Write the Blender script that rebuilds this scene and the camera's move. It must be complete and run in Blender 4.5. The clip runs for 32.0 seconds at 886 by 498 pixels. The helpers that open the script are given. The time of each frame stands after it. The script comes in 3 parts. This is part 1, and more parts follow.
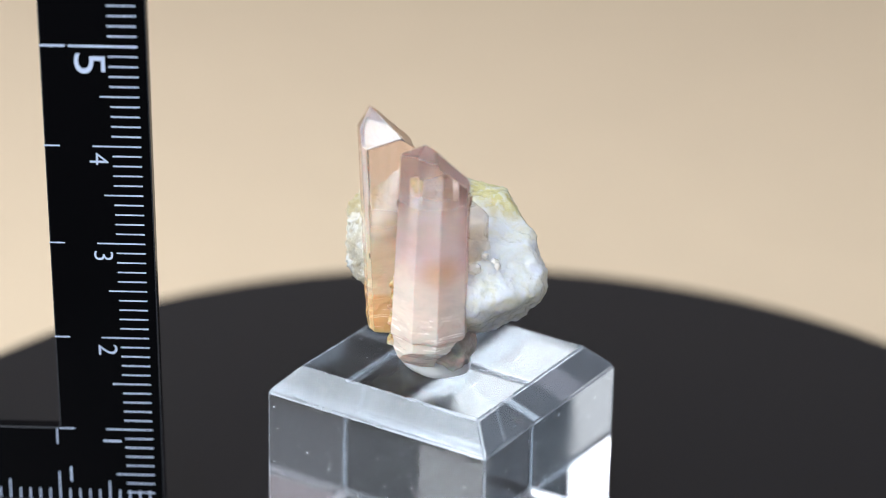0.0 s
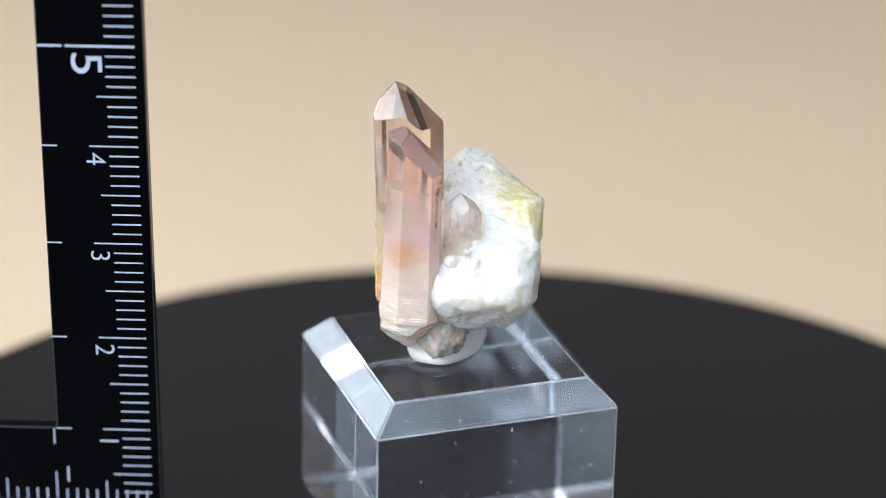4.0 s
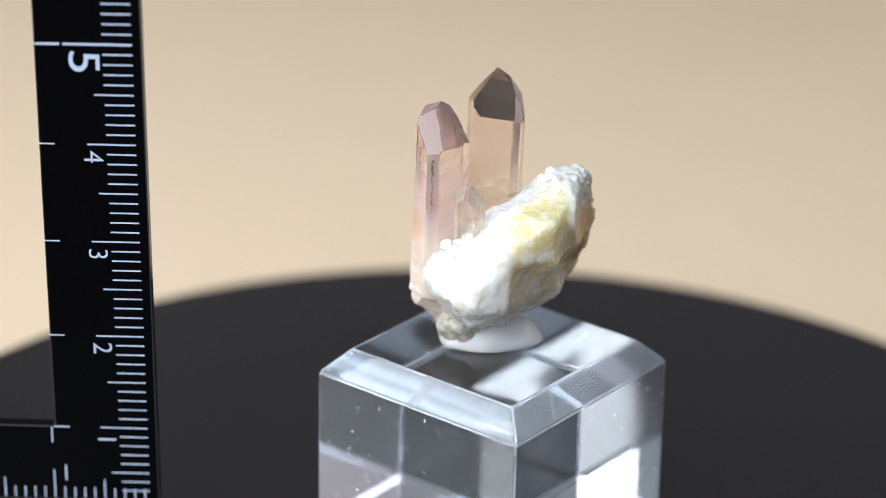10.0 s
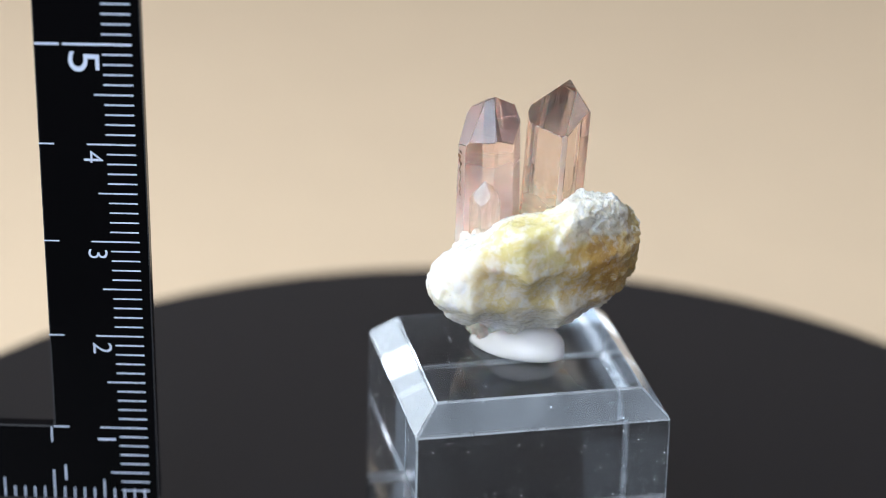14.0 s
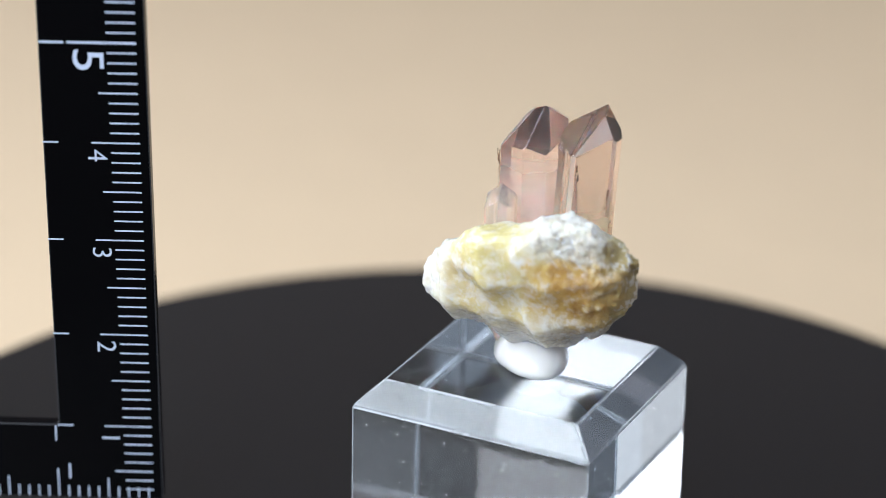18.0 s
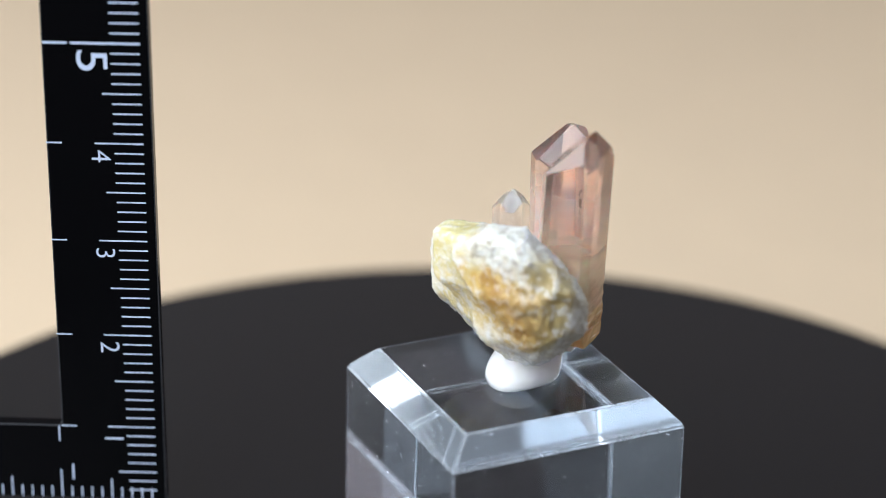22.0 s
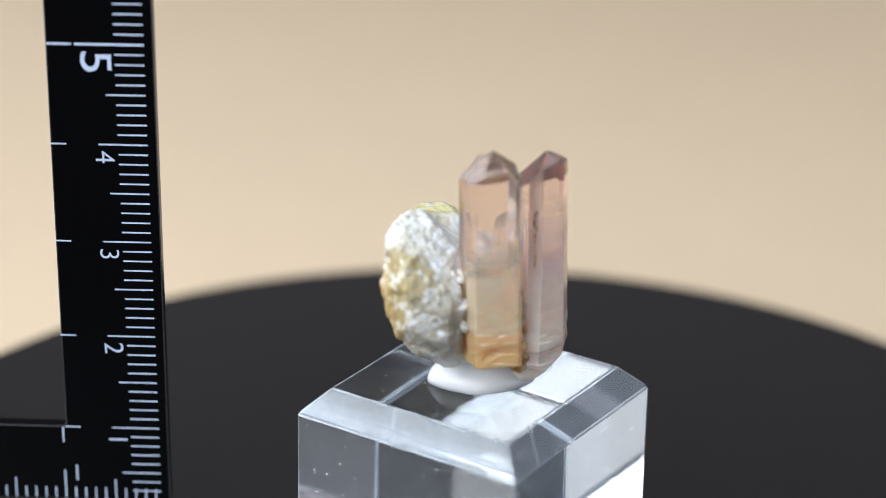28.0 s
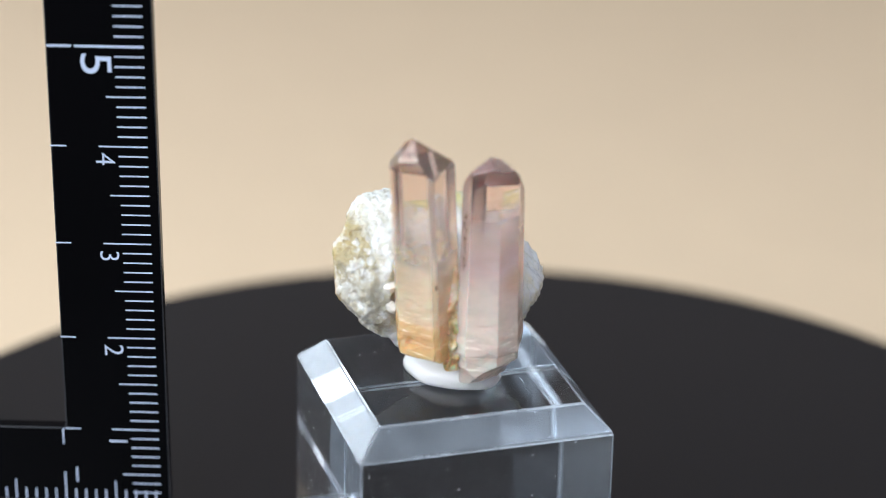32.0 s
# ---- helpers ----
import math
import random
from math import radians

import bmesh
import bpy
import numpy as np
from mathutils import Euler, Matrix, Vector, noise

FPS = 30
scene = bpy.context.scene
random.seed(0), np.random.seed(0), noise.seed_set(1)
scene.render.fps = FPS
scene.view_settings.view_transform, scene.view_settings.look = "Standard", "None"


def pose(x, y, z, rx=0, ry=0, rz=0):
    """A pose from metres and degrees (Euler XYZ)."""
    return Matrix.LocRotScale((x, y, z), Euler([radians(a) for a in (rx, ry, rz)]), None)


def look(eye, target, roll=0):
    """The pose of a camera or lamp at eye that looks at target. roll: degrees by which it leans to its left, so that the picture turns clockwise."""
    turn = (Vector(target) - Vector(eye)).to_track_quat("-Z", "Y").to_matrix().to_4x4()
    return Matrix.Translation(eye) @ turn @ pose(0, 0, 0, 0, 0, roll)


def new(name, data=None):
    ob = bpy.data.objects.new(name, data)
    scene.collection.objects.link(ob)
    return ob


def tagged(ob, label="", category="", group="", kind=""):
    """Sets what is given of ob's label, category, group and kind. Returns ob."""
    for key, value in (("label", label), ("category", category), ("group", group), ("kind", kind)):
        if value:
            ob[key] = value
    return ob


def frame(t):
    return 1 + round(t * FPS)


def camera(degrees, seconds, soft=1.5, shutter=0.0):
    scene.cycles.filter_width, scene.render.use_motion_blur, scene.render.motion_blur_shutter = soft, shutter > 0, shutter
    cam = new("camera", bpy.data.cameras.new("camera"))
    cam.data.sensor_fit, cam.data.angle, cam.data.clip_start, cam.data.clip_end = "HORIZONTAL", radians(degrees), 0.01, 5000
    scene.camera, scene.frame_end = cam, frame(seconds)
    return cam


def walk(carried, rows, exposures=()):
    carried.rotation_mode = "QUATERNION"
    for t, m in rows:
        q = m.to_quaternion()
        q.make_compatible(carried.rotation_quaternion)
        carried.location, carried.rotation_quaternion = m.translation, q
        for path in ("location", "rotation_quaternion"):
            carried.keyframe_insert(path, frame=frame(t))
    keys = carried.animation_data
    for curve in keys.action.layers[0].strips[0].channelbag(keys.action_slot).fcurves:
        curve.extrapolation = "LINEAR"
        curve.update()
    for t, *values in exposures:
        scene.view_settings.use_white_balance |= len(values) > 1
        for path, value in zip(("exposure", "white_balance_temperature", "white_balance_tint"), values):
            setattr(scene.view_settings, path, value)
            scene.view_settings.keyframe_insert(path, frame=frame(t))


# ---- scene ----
# World: metres, turntable axis at x = y = 0, top of the platter at z = 0.
MM = 0.001
cam = camera(17.944, 32.0, soft=0.75)
EYE = Vector((0.0, -0.25086, 0.14451))
TILT, YAW, ROLL = 0.4055, -0.01678, 1.189
AIM = EYE + Vector((math.sin(YAW) * math.cos(TILT), math.cos(YAW) * math.cos(TILT), -math.sin(TILT)))
walk(cam, [(0.0, look(EYE, AIM, ROLL)), (32.0, look(EYE, AIM, ROLL))])
# Macro lens with a fixed focus and aperture
cam.data.dof.use_dof = True
cam.data.dof.focus_distance = 0.2730
cam.data.dof.aperture_fstop = 13.0
scene.view_settings.exposure = -0.06

# Turn of the platter in degrees, clockwise from above
TURN_RATE = 9.690
TURN_DRIFT = [(0, 0.47), (3, 0.38), (6, -0.35), (9, -0.77), (12, 0.4), (14.5, 0.26), (17, 0.07), (20, -0.08),
              (23, -0.47), (25, -1.06), (28, -0.12), (30, 0.22), (32, 1.06)]


def turn(t):
    return -(TURN_RATE * t + float(np.interp(t, [a for a, _ in TURN_DRIFT], [b for _, b in TURN_DRIFT])))


# ---- light ----
world = bpy.data.worlds.new("dim_room")
scene.world = world
world.use_nodes = True
world.node_tree.nodes["Background"].inputs[0].default_value = (0.90, 0.95, 1.0, 1)
world.node_tree.nodes["Background"].inputs[1].default_value = 0.03


def softbox(name, place, target, width, height, glow, colour):
    """A rectangular studio light; glow is its radiance."""
    data = bpy.data.lights.new(name, "AREA")
    data.shape, data.size, data.size_y, data.color = "RECTANGLE", width, height, colour
    data.energy = glow * math.pi * width * height
    ob = new(name, data)
    ob.matrix_world = look(place, target)
    return ob


softbox("key_softbox", (-0.39, -0.295, 0.385), (0, 0.0, 0.03), 0.80, 0.42, 6.2, (0.94, 0.98, 1.03))
softbox("overhead_softbox", (-0.09, -0.22, 0.56), (-0.09, -0.2199, 0.03), 0.34, 0.34, 7.2, (0.72, 0.90, 1.12))
softbox("front_softbox", (-0.21, -0.82, 0.42), (0, 0.0, 0.03), 1.15, 0.76, 0.94, (0.78, 0.95, 1.18))
softbox("right_softbox", (0.37, 0.24, 0.37), (0, 0.0, 0.03), 0.28, 0.18, 2.6, (0.86, 0.93, 1.0))
softbox("left_softbox", (-0.510, 0.118, 0.325), (0, 0.0, 0.03), 0.25, 0.24, 0.78, (0.80, 0.94, 1.07)).data.spread = radians(80)
softbox("back_left_softbox", (-0.42, 0.375, 0.160), (0, 0.0, 0.03), 0.26, 0.15, 1.0, (0.82, 0.94, 1.07)).data.spread = radians(80)


# ---- materials ----
def material(name):
    m = bpy.data.materials.new(name)
    m.use_nodes = True
    n = m.node_tree.nodes
    return m, n, m.node_tree.links, n["Principled BSDF"]


def noise_node(n, l, scale, detail=4.0, rough=0.55, coord=None, distortion=0.0):
    t = n.new("ShaderNodeTexNoise")
    t.inputs["Scale"].default_value, t.inputs["Detail"].default_value = scale, detail
    t.inputs["Roughness"].default_value, t.inputs["Distortion"].default_value = rough, distortion
    if coord is None:
        coord = n.new("ShaderNodeTexCoord").outputs["Object"]
    l.new(coord, t.inputs["Vector"])
    return t


def ramp(n, l, fac, stops):
    r = n.new("ShaderNodeValToRGB")
    while len(r.color_ramp.elements) < len(stops):
        r.color_ramp.elements.new(0.5)
    for e, (pos, col) in zip(r.color_ramp.elements, stops):
        e.position, e.color = pos, (*col, 1)
    l.new(fac, r.inputs[0])
    return r.outputs[0]


def mix(n, l, fac, a, b):
    m = n.new("ShaderNodeMix")
    m.data_type = "RGBA"
    l.new(fac, m.inputs[0])
    for sock, v in ((m.inputs[6], a), (m.inputs[7], b)):
        if isinstance(v, tuple):
            sock.default_value = (*v, 1)
        else:
            l.new(v, sock)
    return m.outputs[2]


def bump(n, l, bsdf, height, strength, distance):
    b = n.new("ShaderNodeBump")
    b.inputs["Strength"].default_value, b.inputs["Distance"].default_value = strength, distance
    l.new(height, b.inputs["Height"])
    l.new(b.outputs[0], bsdf.inputs["Normal"])
    return b


def plain(name, colour, rough=0.5, metal=0.0, grain=0.0, scale=800.0):
    m, n, l, b = material(name)
    b.inputs["Base Color"].default_value = (*colour, 1)
    b.inputs["Roughness"].default_value, b.inputs["Metallic"].default_value = rough, metal
    if grain:
        t = noise_node(n, l, scale)
        l.new(ramp(n, l, t.outputs[0], [(0.3, tuple(c * (1 - grain) for c in colour)), (0.7, tuple(min(1, c * (1 + grain)) for c in colour))]),
              b.inputs["Base Color"])
    return m


M_PLATTER = plain("satin_black_acrylic", (0.004, 0.004, 0.0042), 0.18, 0, 0.15, 1500)
M_PLATTER.node_tree.nodes["Principled BSDF"].inputs["Specular IOR Level"].default_value = 0.8
M_BASE = plain("black_plastic", (0.02, 0.02, 0.02), 0.5)
M_BACKDROP = plain("beige_paper", (0.70, 0.525, 0.35), 0.9, 0, 0.02, 60)
M_RULER = plain("black_ruler_plastic", (0.0016, 0.0016, 0.002), 0.2)
M_RULER.node_tree.nodes["Principled BSDF"].inputs["Specular IOR Level"].default_value = 0.05
# bevels lighter than the blade: the edge highlight is partly in their colour
M_RULER_EDGE = plain("highlit_ruler_edge", (0.040, 0.040, 0.044), 0.24)
M_PRINT = plain("white_ink", (0.47, 0.53, 0.66), 0.55)


def glass_material(name, colour, ior, rough):
    m, n, l, b = material(name)
    b.inputs["Base Color"].default_value = (*colour, 1)
    b.inputs["Transmission Weight"].default_value = 1.0
    b.inputs["IOR"].default_value, b.inputs["Roughness"].default_value = ior, rough
    return m, n, l, b


def height_mm(n, l):
    c = n.new("ShaderNodeTexCoord").outputs["Object"]
    sep = n.new("ShaderNodeSeparateXYZ")
    l.new(c, sep.inputs[0])
    mul = n.new("ShaderNodeMath")
    mul.operation = "MULTIPLY"
    mul.inputs[1].default_value = 1000.0
    l.new(sep.outputs[2], mul.inputs[0])
    return c, mul.outputs[0]


def maths(n, l, op, a, b, clamp=False):
    m = n.new("ShaderNodeMath")
    m.operation, m.use_clamp = op, clamp
    for sock, v in zip(m.inputs, (a, b)):
        if isinstance(v, (int, float)):
            sock.default_value = v
        else:
            l.new(v, sock)
    return m.outputs[0]


def acrylic(name, clear, worn, colour=(0.925, 0.965, 1.0)):
    """clear, worn: share of clear body on clean and on smudged spots; on chamfers and edges the haze stands for sheen.
    """
    m, n, l, b = glass_material(name, colour, 1.49, 0.0)
    c = n.new("ShaderNodeTexCoord").outputs["Object"]
    smudge = noise_node(n, l, 130, 5.0, 0.62, c, 0.6)
    haze = ramp(n, l, smudge.outputs[0], [(0.35, (clear, clear, clear)), (0.70, (worn, worn, worn))])
    # dust specks and fine scratches
    t = noise_node(n, l, 2600, 2.0, 0.5, c)
    speck = ramp(n, l, t.outputs[0], [(0.745, (0, 0, 0)), (0.765, (0.9, 0.9, 0.9))])
    mp = n.new("ShaderNodeMapping")
    mp.inputs["Scale"].default_value, mp.inputs["Rotation"].default_value = (150, 2600, 1500), (0.4, 0.7, 0.5)
    l.new(c, mp.inputs["Vector"])
    scr = noise_node(n, l, 1.0, 1.0, 0.5, mp.outputs[0])
    scratch = ramp(n, l, scr.outputs[0], [(0.80, (0, 0, 0)), (0.83, (0.6, 0.6, 0.6))])
    both = maths(n, l, "MAXIMUM", speck, scratch)
    l.new(maths(n, l, "SUBTRACT", haze, both, True), b.inputs["Transmission Weight"])
    l.new(maths(n, l, "MULTIPLY", both, 0.5), b.inputs["Roughness"])
    return m


def topaz(name, body, tint, milk, etched=0.0, spot=None, straight=0.25):
    """Zoned crystal, by height in mm: colour of the milky body, tint of the clear body, share of clear body."""
    m, n, l, b = material(name)
    c, z = height_mm(n, l)
    wob = noise_node(n, l, 260, 3.0, 0.6, c)
    zz = maths(n, l, "ADD", z, maths(n, l, "MULTIPLY", maths(n, l, "SUBTRACT", wob.outputs[0], 0.5), 1.6))
    f = maths(n, l, "DIVIDE", zz, 28.0, True)
    flesh = ramp(n, l, f, [(h / 28.0, col) for h, col in body])
    # flat white cracks in the foot
    mp = n.new("ShaderNodeMapping")
    mp.inputs["Scale"].default_value, mp.inputs["Rotation"].default_value = (150, 150, 2100), (0.05, 0.08, 0)
    l.new(c, mp.inputs["Vector"])
    flat = noise_node(n, l, 1.0, 3.0, 0.55, mp.outputs[0], 0.4)
    crack = maths(n, l, "MULTIPLY", ramp(n, l, flat.outputs[0], [(0.57, (0, 0, 0)), (0.61, (0.95, 0.95, 0.95)), (0.66, (0.1, 0.1, 0.1))]),
                  maths(n, l, "MULTIPLY", ramp(n, l, wob.outputs[0], [(0.46, (0, 0, 0)), (0.56, (0.75, 0.75, 0.75))]), maths(n, l, "MULTIPLY", maths(n, l, "SUBTRACT", 10.0, zz), 0.25, True)))
    flesh = mix(n, l, crack, flesh, (1.0, 0.93, 0.88))
    if spot:
        away = n.new("ShaderNodeVectorMath")
        away.operation = "DISTANCE"
        away.inputs[1].default_value = [q * MM for q in spot]
        l.new(c, away.inputs[0])
        near = maths(n, l, "SUBTRACT", 1.0, maths(n, l, "MULTIPLY", away.outputs["Value"], 1 / (2.4 * MM)), True)
        blot = maths(n, l, "MULTIPLY", near, maths(n, l, "ADD", wob.outputs[0], 0.4), True)
        flesh = mix(n, l, blot, flesh, (0.80, 0.42, 0.12))
    l.new(flesh, b.inputs["Base Color"])
    b.inputs["Subsurface Weight"].default_value = 1.0
    b.inputs["Subsurface Radius"].default_value = (1.0, 0.7, 0.6)
    b.inputs["Subsurface Scale"].default_value = 0.0016
    b.inputs["IOR"].default_value = 1.62
    b.inputs["Roughness"].default_value = 0.04
    g = n.new("ShaderNodeBsdfGlass")
    g.inputs["IOR"].default_value = 1.62
    l.new(ramp(n, l, f, [(h / 28.0, col) for h, col in tint]), g.inputs["Color"])
    # thin clouds across the body
    mp = n.new("ShaderNodeMapping")
    mp.inputs["Scale"].default_value = (1.0, 1.0, 2.2)
    l.new(c, mp.inputs["Vector"])
    cloud = noise_node(n, l, 330, 4.0, 0.6, mp.outputs[0], 0.5)
    lump = ramp(n, l, cloud.outputs[0], [(0.42, (0, 0, 0)), (0.70, (0.13, 0.13, 0.13))])
    clear = ramp(n, l, f, [(h / 28.0, (v, v, v)) for h, v in milk])
    low = maths(n, l, "MULTIPLY", maths(n, l, "SUBTRACT", 0.68, f), 2.5, True)
    share = maths(n, l, "SUBTRACT", maths(n, l, "ADD", clear, maths(n, l, "MULTIPLY", lump, low), True), maths(n, l, "MULTIPLY", crack, 0.6), True)
    # thin flats in the clear body let part of the light pass straight on
    through_ = n.new("ShaderNodeBsdfTransparent")
    l.new(g.inputs["Color"].links[0].from_socket, through_.inputs["Color"])
    body_ = n.new("ShaderNodeMixShader")
    l.new(maths(n, l, "MULTIPLY", maths(n, l, "MULTIPLY", maths(n, l, "SUBTRACT", 20.0, zz), 0.2, True), straight), body_.inputs[0])
    l.new(g.outputs[0], body_.inputs[1])
    l.new(through_.outputs[0], body_.inputs[2])
    ms = n.new("ShaderNodeMixShader")
    l.new(share, ms.inputs[0])
    l.new(b.outputs[0], ms.inputs[1])
    l.new(body_.outputs[0], ms.inputs[2])
    l.new(ms.outputs[0], n["Material Output"].inputs["Surface"])
    # growth lines along the prism, or pits on the etched faces
    mp = n.new("ShaderNodeMapping")
    mp.inputs["Scale"].default_value = (2400, 2400, 60)
    l.new(c, mp.inputs["Vector"])
    relief = noise_node(n, l, 3800, 3.0, 0.6, c) if etched else noise_node(n, l, 1.0, 2.0, 0.6, mp.outputs[0])
    for node in (b, g):
        bump(n, l, node, relief.outputs[0], etched or 0.04, 0.0004 if etched else 0.0001)
    if etched:
        b.inputs["Roughness"].default_value, g.inputs["Roughness"].default_value = 0.5, 0.35
        b.inputs["Specular IOR Level"].default_value = 0.15
    return m


M_ACRYLIC = acrylic("clear_acrylic", 0.997, 0.982)
# pale haze in the chamfers stands for the light they mirror
M_CHAMFER = acrylic("sheen_haze_acrylic", 0.88, 0.80, (0.84, 0.92, 1.0))
# stronger haze paints the bright highlight lines along the edges
M_EDGE = acrylic("rounded_acrylic_edge", 0.80, 0.62, (0.88, 0.94, 1.0))
BODY_A = [(5.5, (0.86, 0.53, 0.25)), (8.0, (0.88, 0.56, 0.29)), (8.4, (0.97, 0.70, 0.48)), (12.5, (0.98, 0.72, 0.50)), (15, (0.98, 0.79, 0.66)), (18, (0.98, 0.75, 0.65)), (26, (0.98, 0.71, 0.62))]
TINT_A = [(6, (0.97, 0.82, 0.62)), (8.2, (0.97, 0.84, 0.66)), (8.6, (1.0, 0.92, 0.82)), (13, (1.0, 0.93, 0.85)), (18, (1.0, 0.925, 0.895)), (24, (0.99, 0.91, 0.88))]
MILK_A = [(4.5, 0.36), (8.5, 0.40), (11, 0.50), (13.5, 0.62), (14.5, 0.84), (18, 0.95), (21, 0.98)]
SPOT = (0.2, -7.3, 12.4)
BODY_B = [(3, (0.98, 0.76, 0.65)), (8, (0.99, 0.76, 0.65)), (11, (0.99, 0.76, 0.66)), (14, (0.97, 0.72, 0.68)), (17, (0.98, 0.74, 0.68)), (20, (0.98, 0.73, 0.66)), (23, (0.97, 0.67, 0.61))]
TINT_B = [(3, (1.0, 0.92, 0.88)), (11, (1.0, 0.91, 0.88)), (14, (0.985, 0.90, 0.905)), (18, (1.0, 0.92, 0.90)), (23, (0.99, 0.89, 0.87))]
MILK_B = [(3, 0.24), (8, 0.28), (11, 0.40), (14, 0.58), (17, 0.76), (20, 0.95), (22, 0.975)]
M_TOPAZ_A = topaz("amber_pink_topaz", BODY_A, TINT_A, MILK_A)
M_TOPAZ_B = topaz("violet_pink_topaz", BODY_B, TINT_B, MILK_B, spot=SPOT)
M_TOPAZ_C = topaz("colourless_topaz", [(9, (0.97, 0.82, 0.64)), (18, (0.98, 0.92, 0.87))], [(9, (1.0, 0.94, 0.86)), (18, (1.0, 0.975, 0.955))], [(9, 0.75), (14, 0.85), (18, 0.96)], straight=0.5)
M_DRUSE = topaz("milky_druse", [(6, (0.93, 0.86, 0.76)), (18, (0.93, 0.87, 0.79))], [(6, (1.0, 0.98, 0.96)), (18, (1.0, 0.98, 0.97))], [(6, 0.25), (18, 0.30)])
for m in (M_TOPAZ_C, M_DRUSE):
    m.node_tree.nodes["Principled BSDF"].inputs["Subsurface Weight"].default_value = 0.0
M_ETCHED = topaz("etched_topaz", BODY_A, TINT_A, [(4.5, 0.3), (22, 0.8)], 0.4)
M_FROST_B = topaz("frosted_topaz", BODY_B, TINT_B, [(3, 0.25), (11, 0.45), (15, 0.82), (24, 0.90)], 0.06)


def veil():
    m, n, l, b = glass_material("fracture_veil", (0.98, 0.93, 0.90), 1.25, 0.12)
    c = n.new("ShaderNodeTexCoord").outputs["Object"]
    t = noise_node(n, l, 700, 4.0, 0.65, c)
    l.new(ramp(n, l, t.outputs[0], [(0.45, (0, 0, 0)), (0.62, (0.55, 0.55, 0.55))]), b.inputs["Alpha"])
    b.inputs["Transmission Weight"].default_value = 0.35
    return m


M_VEIL = veil()


def crust():
    m, n, l, b = material("amber_crust")
    c = n.new("ShaderNodeTexCoord").outputs["Object"]
    t = noise_node(n, l, 700, 4.0, 0.6, c, 0.5)
    l.new(ramp(n, l, t.outputs[0], [(0.34, (0.34, 0.19, 0.07)), (0.47, (0.80, 0.54, 0.28)), (0.66, (0.93, 0.76, 0.58))]), b.inputs["Base Color"])
    b.inputs["Roughness"].default_value = 0.14
    b.inputs["IOR"].default_value = 1.6
    b.inputs["Subsurface Weight"].default_value = 0.8
    b.inputs["Subsurface Scale"].default_value = 0.0012
    b.inputs["Transmission Weight"].default_value = 0.35
    bump(n, l, b, t.outputs[0], 0.4, 0.0004)
    return m


M_CRUST = crust()
M_CHIP = plain("brown_fracture", (0.20, 0.11, 0.06), 0.3, 0, 0.6, 2500)


def gel():
    m, n, l, b = material("mounting_gel")
    b.inputs["Base Color"].default_value = (0.95, 0.97, 1.0, 1)
    b.inputs["Roughness"].default_value = 0.14
    b.inputs["Transmission Weight"].default_value = 0.25
    b.inputs["IOR"].default_value = 1.42
    b.inputs["Subsurface Weight"].default_value = 1.0
    b.inputs["Subsurface Radius"].default_value = (1.0, 1.0, 1.1)
    b.inputs["Subsurface Scale"].default_value = 0.0015
    t = noise_node(n, l, 300, 3.0)
    bump(n, l, b, t.outputs[0], 0.25, 0.0004)
    return m


M_TACK = gel()


